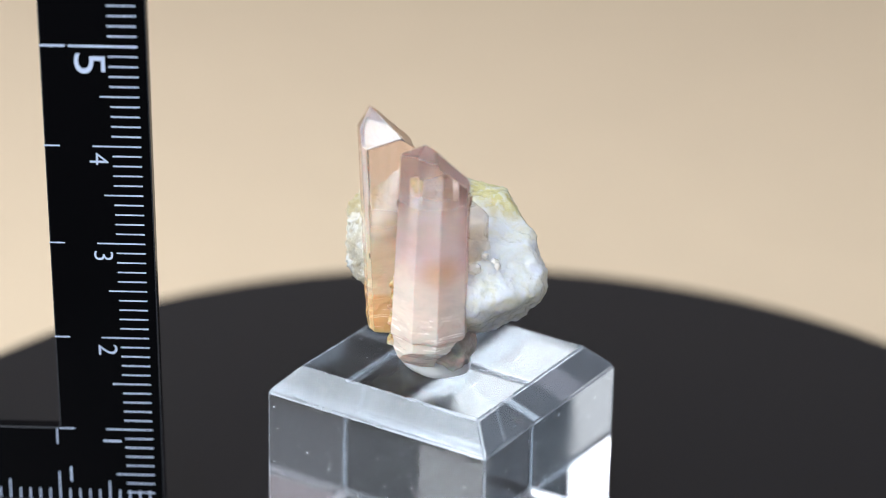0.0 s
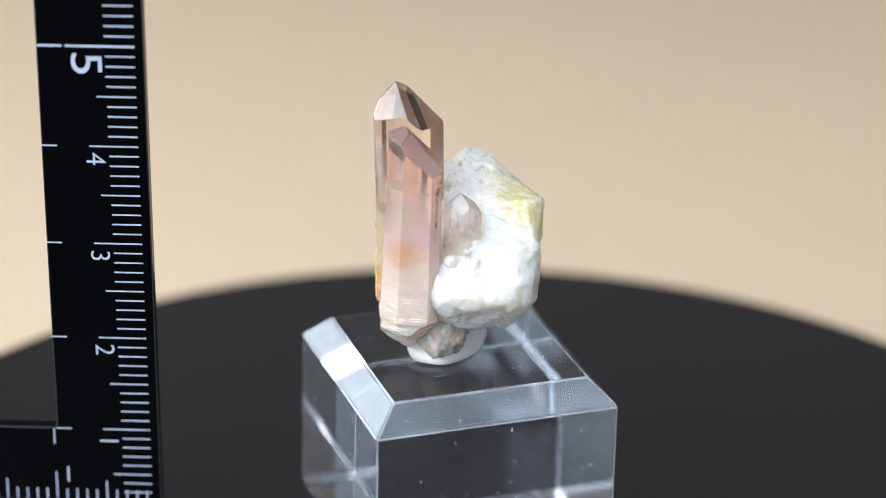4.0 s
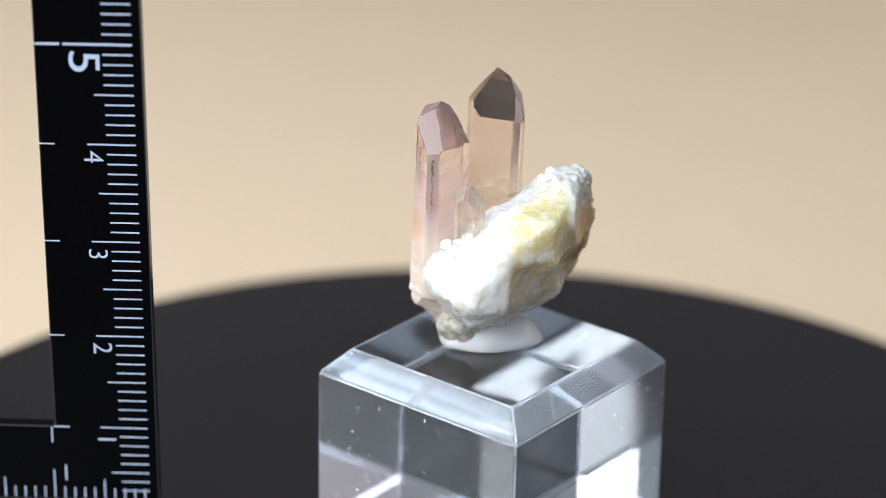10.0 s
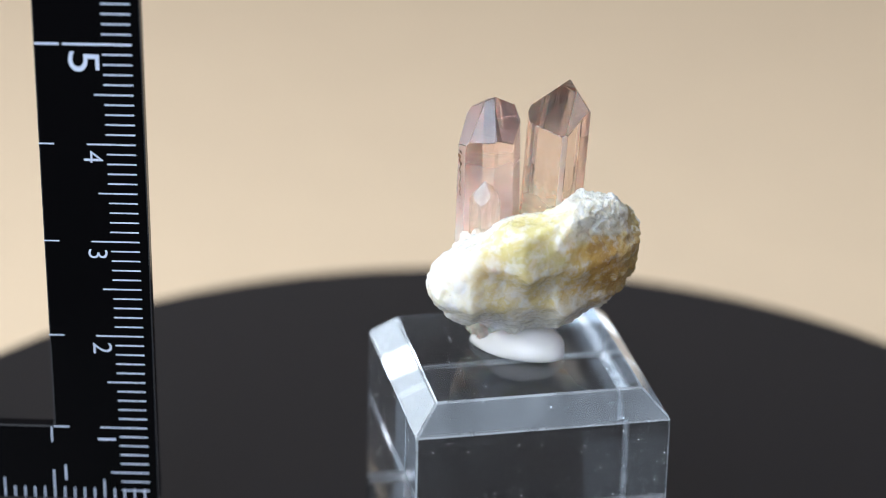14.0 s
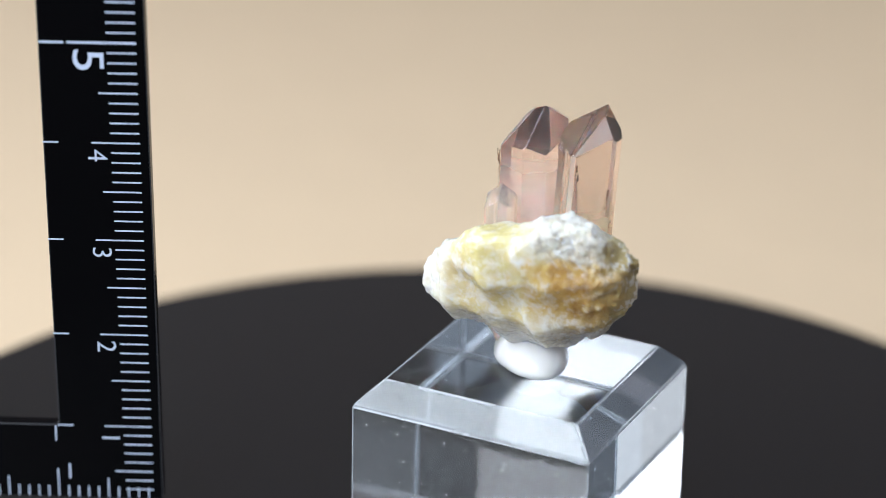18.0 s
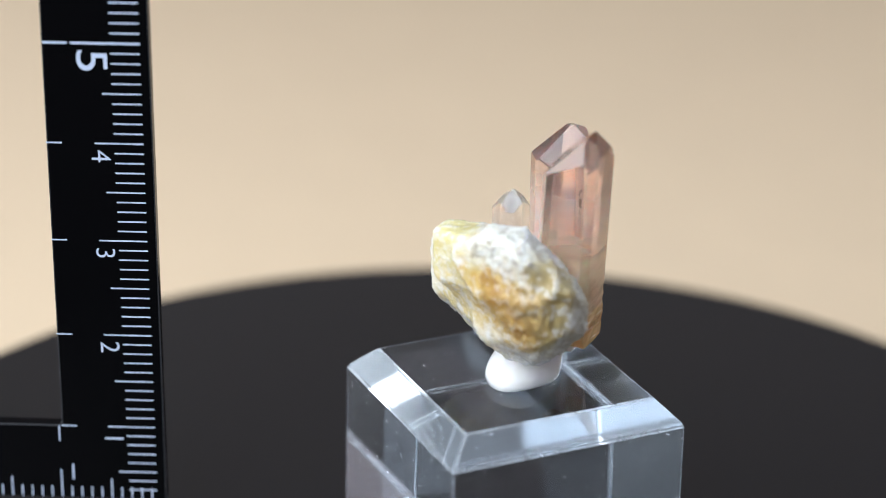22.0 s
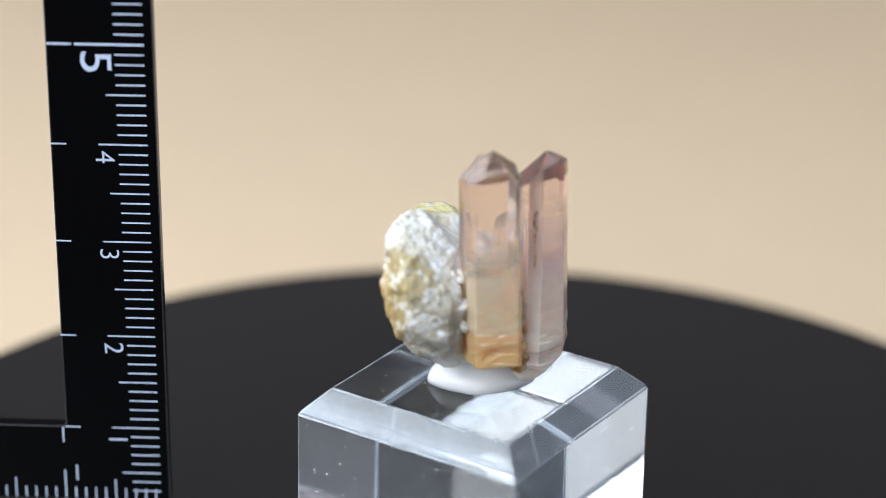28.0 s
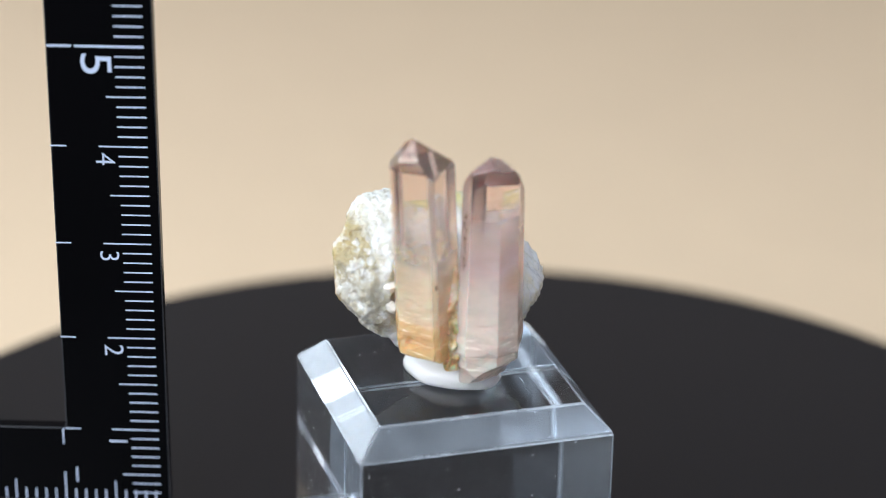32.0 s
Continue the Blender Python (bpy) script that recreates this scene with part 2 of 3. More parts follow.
def rock():
    m, n, l, b = material("feldspar_matrix")
    c = n.new("ShaderNodeTexCoord").outputs["Object"]

    def along(vec):
        d = n.new("ShaderNodeVectorMath")
        d.operation = "DOT_PRODUCT"
        d.inputs[1].default_value = vec
        l.new(c, d.inputs[0])
        return maths(n, l, "MULTIPLY", d.outputs["Value"], 1000.0)

    def wander(value, tex, span):
        return maths(n, l, "ADD", value, maths(n, l, "MULTIPLY", maths(n, l, "SUBTRACT", tex.outputs[0], 0.5), span))

    def step(value, start, end):
        """0 before start, 1 past end."""
        return maths(n, l, "MULTIPLY", maths(n, l, "SUBTRACT", value, start), 1.0 / (end - start), True)

    def both(*values):
        out = values[0]
        for v in values[1:]:
            out = maths(n, l, "MULTIPLY", out, v, True)
        return out

    def over(col, share, top, most=1.0):
        return mix(n, l, maths(n, l, "MULTIPLY", share, most), col, top)

    big, mid, fine, grit = (noise_node(n, l, s, d, 0.6, c) for s, d in ((130, 3), (360, 4), (1300, 4), (3800, 3)))
    patch = noise_node(n, l, 420, 5, 0.62, c, 0.9)
    # s: from the ochre end (-10) to the white end (10); v: from the prisms' side outwards; z: up from the block
    s_ = wander(along((0.955, -0.295, 0.0)), mid, 7.0)
    v_ = wander(along((0.295, 0.955, 0.0)), big, 6.0)
    z_ = wander(along((0, 0, 1)), mid, 5.0)
    blot = patch.outputs[0]

    def plates(scale):
        """Small cleavage plates: a height of its own for each cell."""
        t = n.new("ShaderNodeTexVoronoi")
        t.inputs["Scale"].default_value = scale
        warp = n.new("ShaderNodeVectorMath")
        warp.operation = "MULTIPLY_ADD"
        warp.inputs[1].default_value = (0.0012, 0.0012, 0.0012)
        l.new(fine.outputs[1], warp.inputs[0])
        l.new(c, warp.inputs[2])
        l.new(warp.outputs[0], t.inputs["Vector"])
        sep = n.new("ShaderNodeSeparateColor")
        l.new(t.outputs["Color"], sep.inputs[0])
        return sep.outputs[0]

    coarse, small = plates(520), plates(1700)
    white, cream, chalk, yellow = (0.74, 0.73, 0.71), (0.72, 0.68, 0.56), (0.67, 0.65, 0.59), (0.64, 0.50, 0.20)
    lemon, ochre, brown, grey = (0.62, 0.56, 0.27), (0.50, 0.34, 0.12), (0.36, 0.20, 0.07), (0.50, 0.50, 0.51)
    col = mix(n, l, step(blot, 0.42, 0.62), white, cream)
    # clear yellow body outside, greener on the shoulder
    col = over(col, both(step(v_, 2.2, 4.2), step(s_, 9.0, 6.0), step(s_, -5.0, -2.5), step(blot, 0.30, 0.56)), yellow, 0.8)
    col = over(col, both(step(z_, 12.0, 13.5), step(v_, 3.0, 4.5), step(s_, 7.5, 5.5), step(s_, -2.0, 1.0), step(blot, 0.34, 0.52)), lemon, 0.7)
    # chalky crumbs on the peak and at the end, with ochre and olive stains
    peak = both(step(z_, 14.0, 15.5), step(s_, 0.0, -2.5))
    end = step(s_, -6.5, -8.5)
    crumbs = maths(n, l, "MAXIMUM", peak, end)
    col = over(col, crumbs, chalk, 0.9)
    outer = both(step(s_, -3.2, -4.6), step(v_, 3.0, 4.6), step(z_, 16.0, 14.0))
    col = over(col, both(outer, step(blot, 0.30, 0.45)), ochre, 0.92)
    # orange deepened for light that glows through the stained body
    col = over(col, both(step(s_, -0.2, -1.8), step(v_, 4.6, 6.0), step(z_, 14.8, 13.2), step(z_, 6.5, 8.5), step(blot, 0.25, 0.50)), (0.60, 0.39, 0.11), 0.85)
    col = over(col, both(outer, step(blot, 0.53, 0.60)), brown, 0.85)
    # ochre stain darkened to brown, with the outer end's shade in the colour
    col = over(col, both(step(s_, -4.4, -5.8), step(v_, 4.8, 6.2), step(z_, 14.2, 12.8), step(blot, 0.40, 0.50)), brown, 0.9)
    col = over(col, both(end, step(blot, 0.37, 0.46)), (0.38, 0.29, 0.12), 0.85)
    col = over(col, both(end, step(v_, 4.0, 1.5), step(z_, 13.5, 12.0)), (0.47, 0.45, 0.40), 0.6)
    col = over(col, both(step(fine.outputs[0], 0.46, 0.36), crumbs), (0.30, 0.25, 0.18), 0.6)
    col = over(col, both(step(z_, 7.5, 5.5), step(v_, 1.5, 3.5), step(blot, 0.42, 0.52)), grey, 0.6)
    col = over(col, both(step(fine.outputs[0], 0.50, 0.62), step(crumbs, 0.6, 0.0)), white, 0.45)
    col = over(col, both(step(small, 0.80, 0.85), crumbs), (0.80, 0.79, 0.76), 0.5)
    # one more brown layer paints shade over the stained outer end
    col = over(col, both(step(s_, -3.2, -4.6), step(v_, 5.0, 6.4), step(z_, 14.0, 12.6)), (0.42, 0.25, 0.07), 0.45)
    speck = noise_node(n, l, 2200, 1.0, 0.5, c)
    col = over(col, step(speck.outputs[0], 0.79, 0.82), (0.16, 0.14, 0.12), 0.8)
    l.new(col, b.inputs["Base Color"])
    l.new(ramp(n, l, crumbs, [(0.0, (0.22, 0.22, 0.22)), (1.0, (0.34, 0.34, 0.34))]), b.inputs["Roughness"])
    b.inputs["Subsurface Weight"].default_value = 1.0
    b.inputs["Subsurface Radius"].default_value = (1.0, 0.88, 0.65)
    l.new(ramp(n, l, crumbs, [(0.0, (0.0036, 0.0036, 0.0036)), (1.0, (0.0012, 0.0012, 0.0012))]), b.inputs["Subsurface Scale"])
    h = maths(n, l, "ADD", maths(n, l, "MULTIPLY", fine.outputs[0], maths(n, l, "ADD", 0.55, maths(n, l, "MULTIPLY", crumbs, 0.7))),
              maths(n, l, "MULTIPLY", grit.outputs[0], maths(n, l, "ADD", 0.10, maths(n, l, "MULTIPLY", crumbs, 0.6))))
    h = maths(n, l, "ADD", h, maths(n, l, "MULTIPLY", coarse, maths(n, l, "SUBTRACT", 0.18, maths(n, l, "MULTIPLY", crumbs, 0.02))))
    h = maths(n, l, "ADD", h, maths(n, l, "MULTIPLY", small, maths(n, l, "ADD", 0.12, maths(n, l, "MULTIPLY", crumbs, 0.45))))
    bump(n, l, b, h, 0.65, 0.0005)
    return m


M_ROCK = rock()
M_SMOKY = plain("smoky_quartz", (0.60, 0.54, 0.47), 0.25, 0, 0.35, 700)
for sock, value in (("Subsurface Weight", 0.6), ("Subsurface Scale", 0.0012), ("Transmission Weight", 0.25)):
    M_SMOKY.node_tree.nodes["Principled BSDF"].inputs[sock].default_value = value


# ---- building ----
def part(name, bm, material, parent, label="", smooth=False):
    me = bpy.data.meshes.new(name)
    bmesh.ops.recalc_face_normals(bm, faces=bm.faces)
    if smooth:
        for f in bm.faces:
            f.smooth = True
    bm.to_mesh(me)
    bm.free()
    me.materials.append(material)
    ob = new(name, me)
    if parent:
        ob.parent = parent
    if label:
        ob["label"] = label
    return ob


def box(bm, x0, x1, y0, y1, z0, z1):
    v = [bm.verts.new((x, y, z)) for z in (z0, z1) for x, y in ((x0, y0), (x1, y0), (x1, y1), (x0, y1))]
    for f in ((3, 2, 1, 0), (4, 5, 6, 7), (0, 1, 5, 4), (1, 2, 6, 5), (2, 3, 7, 6), (3, 0, 4, 7)):
        bm.faces.new([v[i] for i in f])


def lathe(bm, profile, steps=128):
    rings = []
    for r, z in profile:
        rings.append([bm.verts.new((r * math.cos(a), r * math.sin(a), z)) for a in (2 * math.pi * i / steps for i in range(steps))])
    for a, b in zip(rings, rings[1:]):
        for i in range(steps):
            j = (i + 1) % steps
            bm.faces.new((a[i], a[j], b[j], b[i]))
    bm.faces.new(rings[0])
    bm.faces.new(rings[-1])


# beige paper under the turntable, a wall far behind it
bm = bmesh.new()
box(bm, -0.75, 0.75, -0.03, 0.46, -0.0326, -0.032)
backdrop = part("backdrop", bm, M_BACKDROP, None)
tagged(backdrop, "plain beige paper sheet lying under the turntable", "backdrop", kind="structure")
bm = bmesh.new()
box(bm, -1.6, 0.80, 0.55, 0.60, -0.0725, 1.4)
# the back wall's shade is put into its dark paint
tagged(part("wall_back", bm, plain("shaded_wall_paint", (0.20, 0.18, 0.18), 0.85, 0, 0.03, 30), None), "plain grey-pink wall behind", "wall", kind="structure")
bm = bmesh.new()
box(bm, 0.80, 0.85, -1.4, 0.60, -0.0725, 1.4)
tagged(part("wall_right", bm, plain("pinkish_wall_paint", (0.74, 0.63, 0.65), 0.85, 0, 0.03, 30), None), "plain pale pinkish wall beside the table", "wall", kind="structure")
# unseen walls and ceiling, added; the room's dimness is in their paint
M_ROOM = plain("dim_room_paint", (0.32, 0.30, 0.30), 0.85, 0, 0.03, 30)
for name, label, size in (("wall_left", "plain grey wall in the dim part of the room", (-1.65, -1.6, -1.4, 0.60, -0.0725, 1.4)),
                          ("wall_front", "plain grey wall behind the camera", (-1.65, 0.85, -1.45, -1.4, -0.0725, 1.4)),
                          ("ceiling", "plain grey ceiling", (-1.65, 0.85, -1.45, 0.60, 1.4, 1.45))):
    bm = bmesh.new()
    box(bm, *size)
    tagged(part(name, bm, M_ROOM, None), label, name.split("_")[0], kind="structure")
bm = bmesh.new()
box(bm, -1.6, 0.80, -1.4, 0.55, -0.072, -0.0326)
table = tagged(part("table_top", bm, plain("dark_table_wood", (0.035, 0.028, 0.022), 0.5, 0, 0.3, 40), None), "dark wooden table top under the paper", "table", kind="structure")

# turntable: the platter's top lies PLATTER_Z above z = 0
PLATTER_Z = 5.2 * MM
turntable = tagged(new("turntable"), "round matte black display turntable standing on beige paper", "turntable")
turntable.location = (0, 0, -0.032)
bm = bmesh.new()
lathe(bm, [(0.056, 0.0), (0.058, 0.002), (0.058, 0.0262), (0.054, 0.0292)], 96)
part("base", bm, M_BASE, turntable, "black plastic base")
bm = bmesh.new()
R_PL = 0.0692
CX, CY = -3.93, 0.61
TOP = 0.032 + PLATTER_Z
lathe(bm, [(R_PL - 0.001, TOP - 0.008), (R_PL, TOP - 0.0068), (R_PL, TOP - 0.0011), (R_PL - 0.0004, TOP - 0.0003), (R_PL - 0.0012, TOP)], 192)
platter = part("platter", bm, M_PLATTER, turntable, "matte black round platter")

# acrylic block: 25 mm wide and 20 mm high, with a chamfer round its top
CUBE_AT, CUBE_TURN = Vector((CX * MM, CY * MM, 0.0)), math.degrees(1.03409)


def acrylic_block():
    bm = bmesh.new()
    hx, hy, dz, mg, top = 12.40 * MM, 12.60 * MM, 2.47 * MM, 2.36 * MM, 19.7 * MM
    rings = []
    for ax, ay, z in ((hx - 0.4 * MM, hy - 0.4 * MM, 0), (hx, hy, 0.4 * MM), (hx, hy, top - dz), (hx - mg, hy - mg, top)):
        rings.append([bm.verts.new((sx * ax, sy * ay, z)) for sx, sy in ((-1, -1), (1, -1), (1, 1), (-1, 1))])
    for a, b in zip(rings, rings[1:]):
        for i in range(4):
            bm.faces.new((a[i], a[(i + 1) % 4], b[(i + 1) % 4], b[i]))
    bm.faces.new(rings[0])
    bm.faces.new(rings[-1])
    bmesh.ops.recalc_face_normals(bm, faces=bm.faces)
    for f in bm.faces:
        f.material_index = 1 if 0.5 < f.normal.z < 0.9 else 0
    bmesh.ops.bevel(bm, geom=bm.edges[:], offset=0.19 * MM, segments=2, affect="EDGES", material=2)
    ob = part("acrylic_block", bm, M_ACRYLIC, None)
    ob.data.materials.append(M_CHAMFER)
    ob.data.materials.append(M_EDGE)
    return ob


block = tagged(acrylic_block(), "clear acrylic block with a chamfered top, slightly scuffed, on the turntable", "display block")
BLOCK_POSE = Matrix.Translation(CUBE_AT + Vector((0, 0, 5.3 * MM))) @ Matrix.Rotation(radians(CUBE_TURN), 4, "Z")

# ---- mineral specimen (built round the turntable's axis, z from the block's top) ----
specimen = tagged(new("mineral_specimen"), "pink topaz crystals on pale yellow matrix, stuck on the acrylic block", "mineral")
SPEC_AT = Vector((-4.5 * MM, 0.5 * MM, 25 * MM))


def crystal(name, centre, lean, da, db, cut, angle, z0, tip, facets, foot, mats, veils, label, step=0.0, flare=0.0):
    """A rhombic prism from z0 up, capped by facets (azimuth, slope, offset, material) that meet near the tip,
    with broken faces at its foot (azimuth, slope, height at the prism's axis). In millimetres."""
    bm = bmesh.new()
    cor = [(da, cut * 0.5), (cut * 0.9, db), (-cut * 0.9, db), (-da, cut * 0.5), (-da, -cut * 0.5), (-cut * 0.9, -db), (cut * 0.9, -db), (da, -cut * 0.5)]
    c, s = math.cos(radians(angle)), math.sin(radians(angle))

    def at(x, y, z):
        k = 1 + flare * (15 - z)
        return Vector((c * x * k - s * y * k + centre[0] + lean[0] * (z - 12), s * x * k + c * y * k + centre[1] + lean[1] * (z - 12), z))

    rings = [[bm.verts.new(at(x, y, z)) for x, y in cor] for z in (z0, tip[2] + 3)]
    for i in range(8):
        f = bm.faces.new((rings[0][i], rings[0][(i + 1) % 8], rings[1][(i + 1) % 8], rings[1][i]))
        f.material_index = 1 if i in (3, 7) and len(mats) > 1 else 0
    bm.faces.new(rings[0][::-1])
    bm.faces.new(rings[1])
    bmesh.ops.recalc_face_normals(bm, faces=bm.faces)

    def cut_off(point, n, slot):
        g = bmesh.ops.bisect_plane(bm, geom=bm.verts[:] + bm.edges[:] + bm.faces[:], plane_co=point, plane_no=n, clear_outer=True)
        edges = [e for e in g["geom_cut"] if isinstance(e, bmesh.types.BMEdge)]
        if edges:
            for f in bmesh.ops.edgeloop_fill(bm, edges=edges)["faces"]:
                f.material_index = slot

    for az, slope, off, slot in facets:
        n = Vector((math.sin(radians(slope)) * math.cos(radians(az)), math.sin(radians(slope)) * math.sin(radians(az)), math.cos(radians(slope))))
        cut_off(Vector(tip) + n * off, n, slot)
    for az, slope, zc in foot:
        n = Vector((math.sin(radians(slope)) * math.cos(radians(az)), math.sin(radians(slope)) * math.sin(radians(az)), -math.cos(radians(slope))))
        cut_off(at(0, 0, zc), n, 0)
    bmesh.ops.bevel(bm, geom=bm.edges[:], offset=0.05, segments=1, affect="EDGES")
    # a step broken out round the foot
    if step:
        for z in (step, step + 0.18):
            bmesh.ops.bisect_plane(bm, geom=bm.verts[:] + bm.edges[:] + bm.faces[:], plane_co=(0, 0, z), plane_no=(0, 0, 1))
        for v in bm.verts:
            if v.co.z < step + 0.05:
                o = at(0, 0, v.co.z)
                v.co += (o - v.co) * (0.07 + 0.05 * noise.noise(v.co * 0.7))
    # broken, uneven foot
    bmesh.ops.bisect_plane(bm, geom=bm.verts[:] + bm.edges[:] + bm.faces[:], plane_co=(0, 0, z0 + 8.0), plane_no=(0, 0, 1))
    for k in range(1, 20):
        bmesh.ops.bisect_plane(bm, geom=bm.verts[:] + bm.edges[:] + bm.faces[:], plane_co=(0, 0, z0 + 0.4 * k), plane_no=(0, 0, 1))
    bmesh.ops.triangulate(bm, faces=[f for f in bm.faces if max(v.co.z for v in f.verts) < z0 + 8.01])
    for _ in range(3):
        bmesh.ops.subdivide_edges(bm, edges=[e for e in bm.edges if max(v.co.z for v in e.verts) < z0 + 7.99 and e.calc_length() > 0.45], cuts=1)
    for v in bm.verts:
        k = min(1.0, max(0.0, 2.2 - (v.co.z - z0) / 3.5))
        if k > 0:
            # splintered, stepped across the prism
            out = v.co - at(0, 0, v.co.z)
            cell = noise.voronoi(Vector((v.co.x * 0.45, v.co.y * 0.45, v.co.z * 1.3)))[1][0]
            v.co += Vector((out.x, out.y, 0)).normalized() * (0.16 * noise.noise(cell * 3.1) + 0.05 * noise.fractal(v.co * 1.8, 1.0, 2.0, 2)) * k
        k = max(0.0, 1 - (v.co.z - z0) / 3.5)
        if k > 0:
            v.co += Vector((0.10 * noise.noise(v.co * 1.1), 0.10 * noise.noise(v.co * 1.1 + Vector((9, 0, 0))), 0.8 * noise.noise(v.co * 0.6 + Vector((0, 9, 0))))) * k
    bmesh.ops.scale(bm, vec=(MM, MM, MM), verts=bm.verts)
    bmesh.ops.translate(bm, vec=(-SPEC_AT.x, -SPEC_AT.y, 0), verts=bm.verts)
    ob = part(name, bm, mats[0], specimen, label)
    for m in mats[1:]:
        ob.data.materials.append(m)
    # healed fractures inside
    for zc, tilt, az, size, shift in veils:
        bm = bmesh.new()
        q = Matrix.Rotation(radians(az), 3, "Z") @ Matrix.Rotation(radians(tilt), 3, "Y")
        grid = {}
        for i in range(9):
            for j in range(9):
                x, y = (i / 4 - 1) * da * size, (j / 4 - 1) * db * size
                x, y = x * (1 - 0.5 * abs(y) / db), y * (1 - 0.5 * abs(x) / da)
                p = q @ Vector((x, y, 0.35 * noise.noise(Vector((x, y, zc)) * 0.9)))
                o = at(shift * da * 0.4, 0, zc)
                grid[i, j] = bm.verts.new(((o.x + p.x) * MM - SPEC_AT.x, (o.y + p.y) * MM - SPEC_AT.y, (zc + p.z) * MM))
        for i in range(8):
            for j in range(8):
                bm.faces.new((grid[i, j], grid[i + 1, j], grid[i + 1, j + 1], grid[i, j + 1]))
        part("inclusion", bm, M_VEIL, ob, "pale healed fracture inside the crystal", smooth=True)
    return ob


prism_a = crystal("topaz_crystal", (-9.28, -0.69), (-0.052, 0.023), 3.48, 3.03, 0.6, 55.7, 4.7, (-11.4, -0.66, 26.65),
        [(16, 44, 0, 0), (181, 62, 0, 0), (270, 51, 0, 0), (142, 57, 0.05, 0), (88, 60, 0.8, 1)], [], [M_TOPAZ_A, M_ETCHED],
        [(8.6, 4, 20, 0.8, 0), (11.5, 12, 80, 0.55, 0.3), (7.2, 20, 140, 0.6, -0.2)], "tall clear pink topaz prism with an amber foot")
prism_b = crystal("topaz_crystal", (-5.15, -5.25), (0.018, 0.015), 3.40, 2.47, 1.3, 172, 1.6, (-5.85, -5.46, 24.68),
        [(42, 46, 0, 0), (97, 55, 0, 0), (200, 32, 0.1, 1), (285, 28, 0, 1), (345, 50, 0.5, 1)], [(350, 48, 1.3), (268, 42, 1.9), (185, 62, -2.8)], [M_TOPAZ_B, M_FROST_B],
        [(7.6, 6, 0, 0.8, 0), (9.6, 14, 60, 0.6, 0.2), (12.0, 60, 10, 0.5, -0.3), (6.0, 10, 200, 0.6, 0.2)], "pink topaz prism with a violet band and a milky foot", step=5.0, flare=0.006)
crystal("topaz_crystal", (-1.5, -1.9), (0.0, 0.0), 1.85, 1.5, 0.4, 30, 7.0, (-1.6, -2.1, 18.0),
        [(30, 45, 0, 0), (120, 50, 0, 0), (210, 45, 0, 0), (300, 50, 0, 0)], [], [M_TOPAZ_C], [(13.5, 8, 30, 0.7, 0)], "small colourless topaz point")

def chip(parent, foot, head, wide, seed):
    """A ragged dark break along a prism's edge from foot to head, in millimetres: a trail of small splintered scales."""
    bm = bmesh.new()
    rng = random.Random(seed)
    a, b = Vector(foot), Vector(head)
    count = int((b - a).length * 7)
    for i in range(count):
        k = (i + rng.random()) / count
        w = wide * max(0.12, 0.30 + 0.9 * noise.noise(Vector((seed, 0, k * 3.5))) + 0.8 * max(0.0, k - 0.72) / 0.28)
        at = a.lerp(b, k) + Vector((rng.uniform(-1, 1), rng.uniform(-1, 1), 0)) * w * 0.55
        scale = bmesh.ops.create_icosphere(bm, subdivisions=1, radius=1)["verts"]
        turn_ = Euler((rng.uniform(-0.5, 0.5), rng.uniform(-0.5, 0.5), rng.uniform(0, 6.3))).to_matrix()
        size = Vector((w * rng.uniform(0.25, 0.6), w * rng.uniform(0.12, 0.3), rng.uniform(0.10, 0.36)))
        for v in scale:
            p = Vector((v.co.x * size.x, v.co.y * size.y, v.co.z * size.z)) * rng.uniform(0.7, 1.15)
            v.co = (at + turn_ @ p) * MM - Vector((SPEC_AT.x, SPEC_AT.y, 0))
    part("fracture", bm, M_CHIP, parent, "dark brown ragged break on the crystal's edge")


chip(prism_b, (-8.50, -4.78, 13.8), (-8.32, -4.70, 19.6), 0.55, 3)
chip(prism_b, (-1.92, -5.75, 11.5), (-1.52, -5.62, 20.2), 0.30, 21)


def seam():
    """Ragged amber crust that fills the groove between the two prisms."""
    bm = bmesh.new()
    rows, cols = 60, 28
    ring = {}
    for i in range(rows + 1):
        k = i / rows
        z = 3.2 + 10.4 * k
        mid = Vector((-8.55 + 0.75 * k, -3.55 + 0.75 * k, z))
        thin = math.sin(math.pi * min(1.0, 0.08 + k * 0.92)) ** 0.35
        for j in range(cols):
            a = 2 * math.pi * j / cols
            d = Vector((math.cos(a), math.sin(a), 0))
            p = mid + d * 1.2
            w = 1 + 0.35 * noise.noise(p * 1.1) + 0.28 * noise.noise(noise.voronoi(p * 1.3)[1][0] * 3.3) + 0.12 * noise.fractal(p * 3, 0.9, 2.1, 2)
            d = d * (1.15 * w * thin * (1.0 - 0.35 * k))
            ring[i, j] = bm.verts.new((mid + d) * MM - Vector((SPEC_AT.x, SPEC_AT.y, 0)))
    for i in range(rows):
        for j in range(cols):
            bm.faces.new((ring[i, j], ring[i, (j + 1) % cols], ring[i + 1, (j + 1) % cols], ring[i + 1, j]))
    bm.faces.new([ring[0, j] for j in range(cols)][::-1])
    bm.faces.new([ring[rows, j] for j in range(cols)])
    part("crust", bm, M_CRUST, specimen, "ragged amber crust in the groove between the prisms")


seam()
chip(prism_a, (-10.82, -3.55, 8.0), (-11.08, -3.42, 12.6), 0.30, 8)
chip(prism_a, (-11.15, -3.36, 15.2), (-11.32, -3.27, 17.6), 0.40, 15)

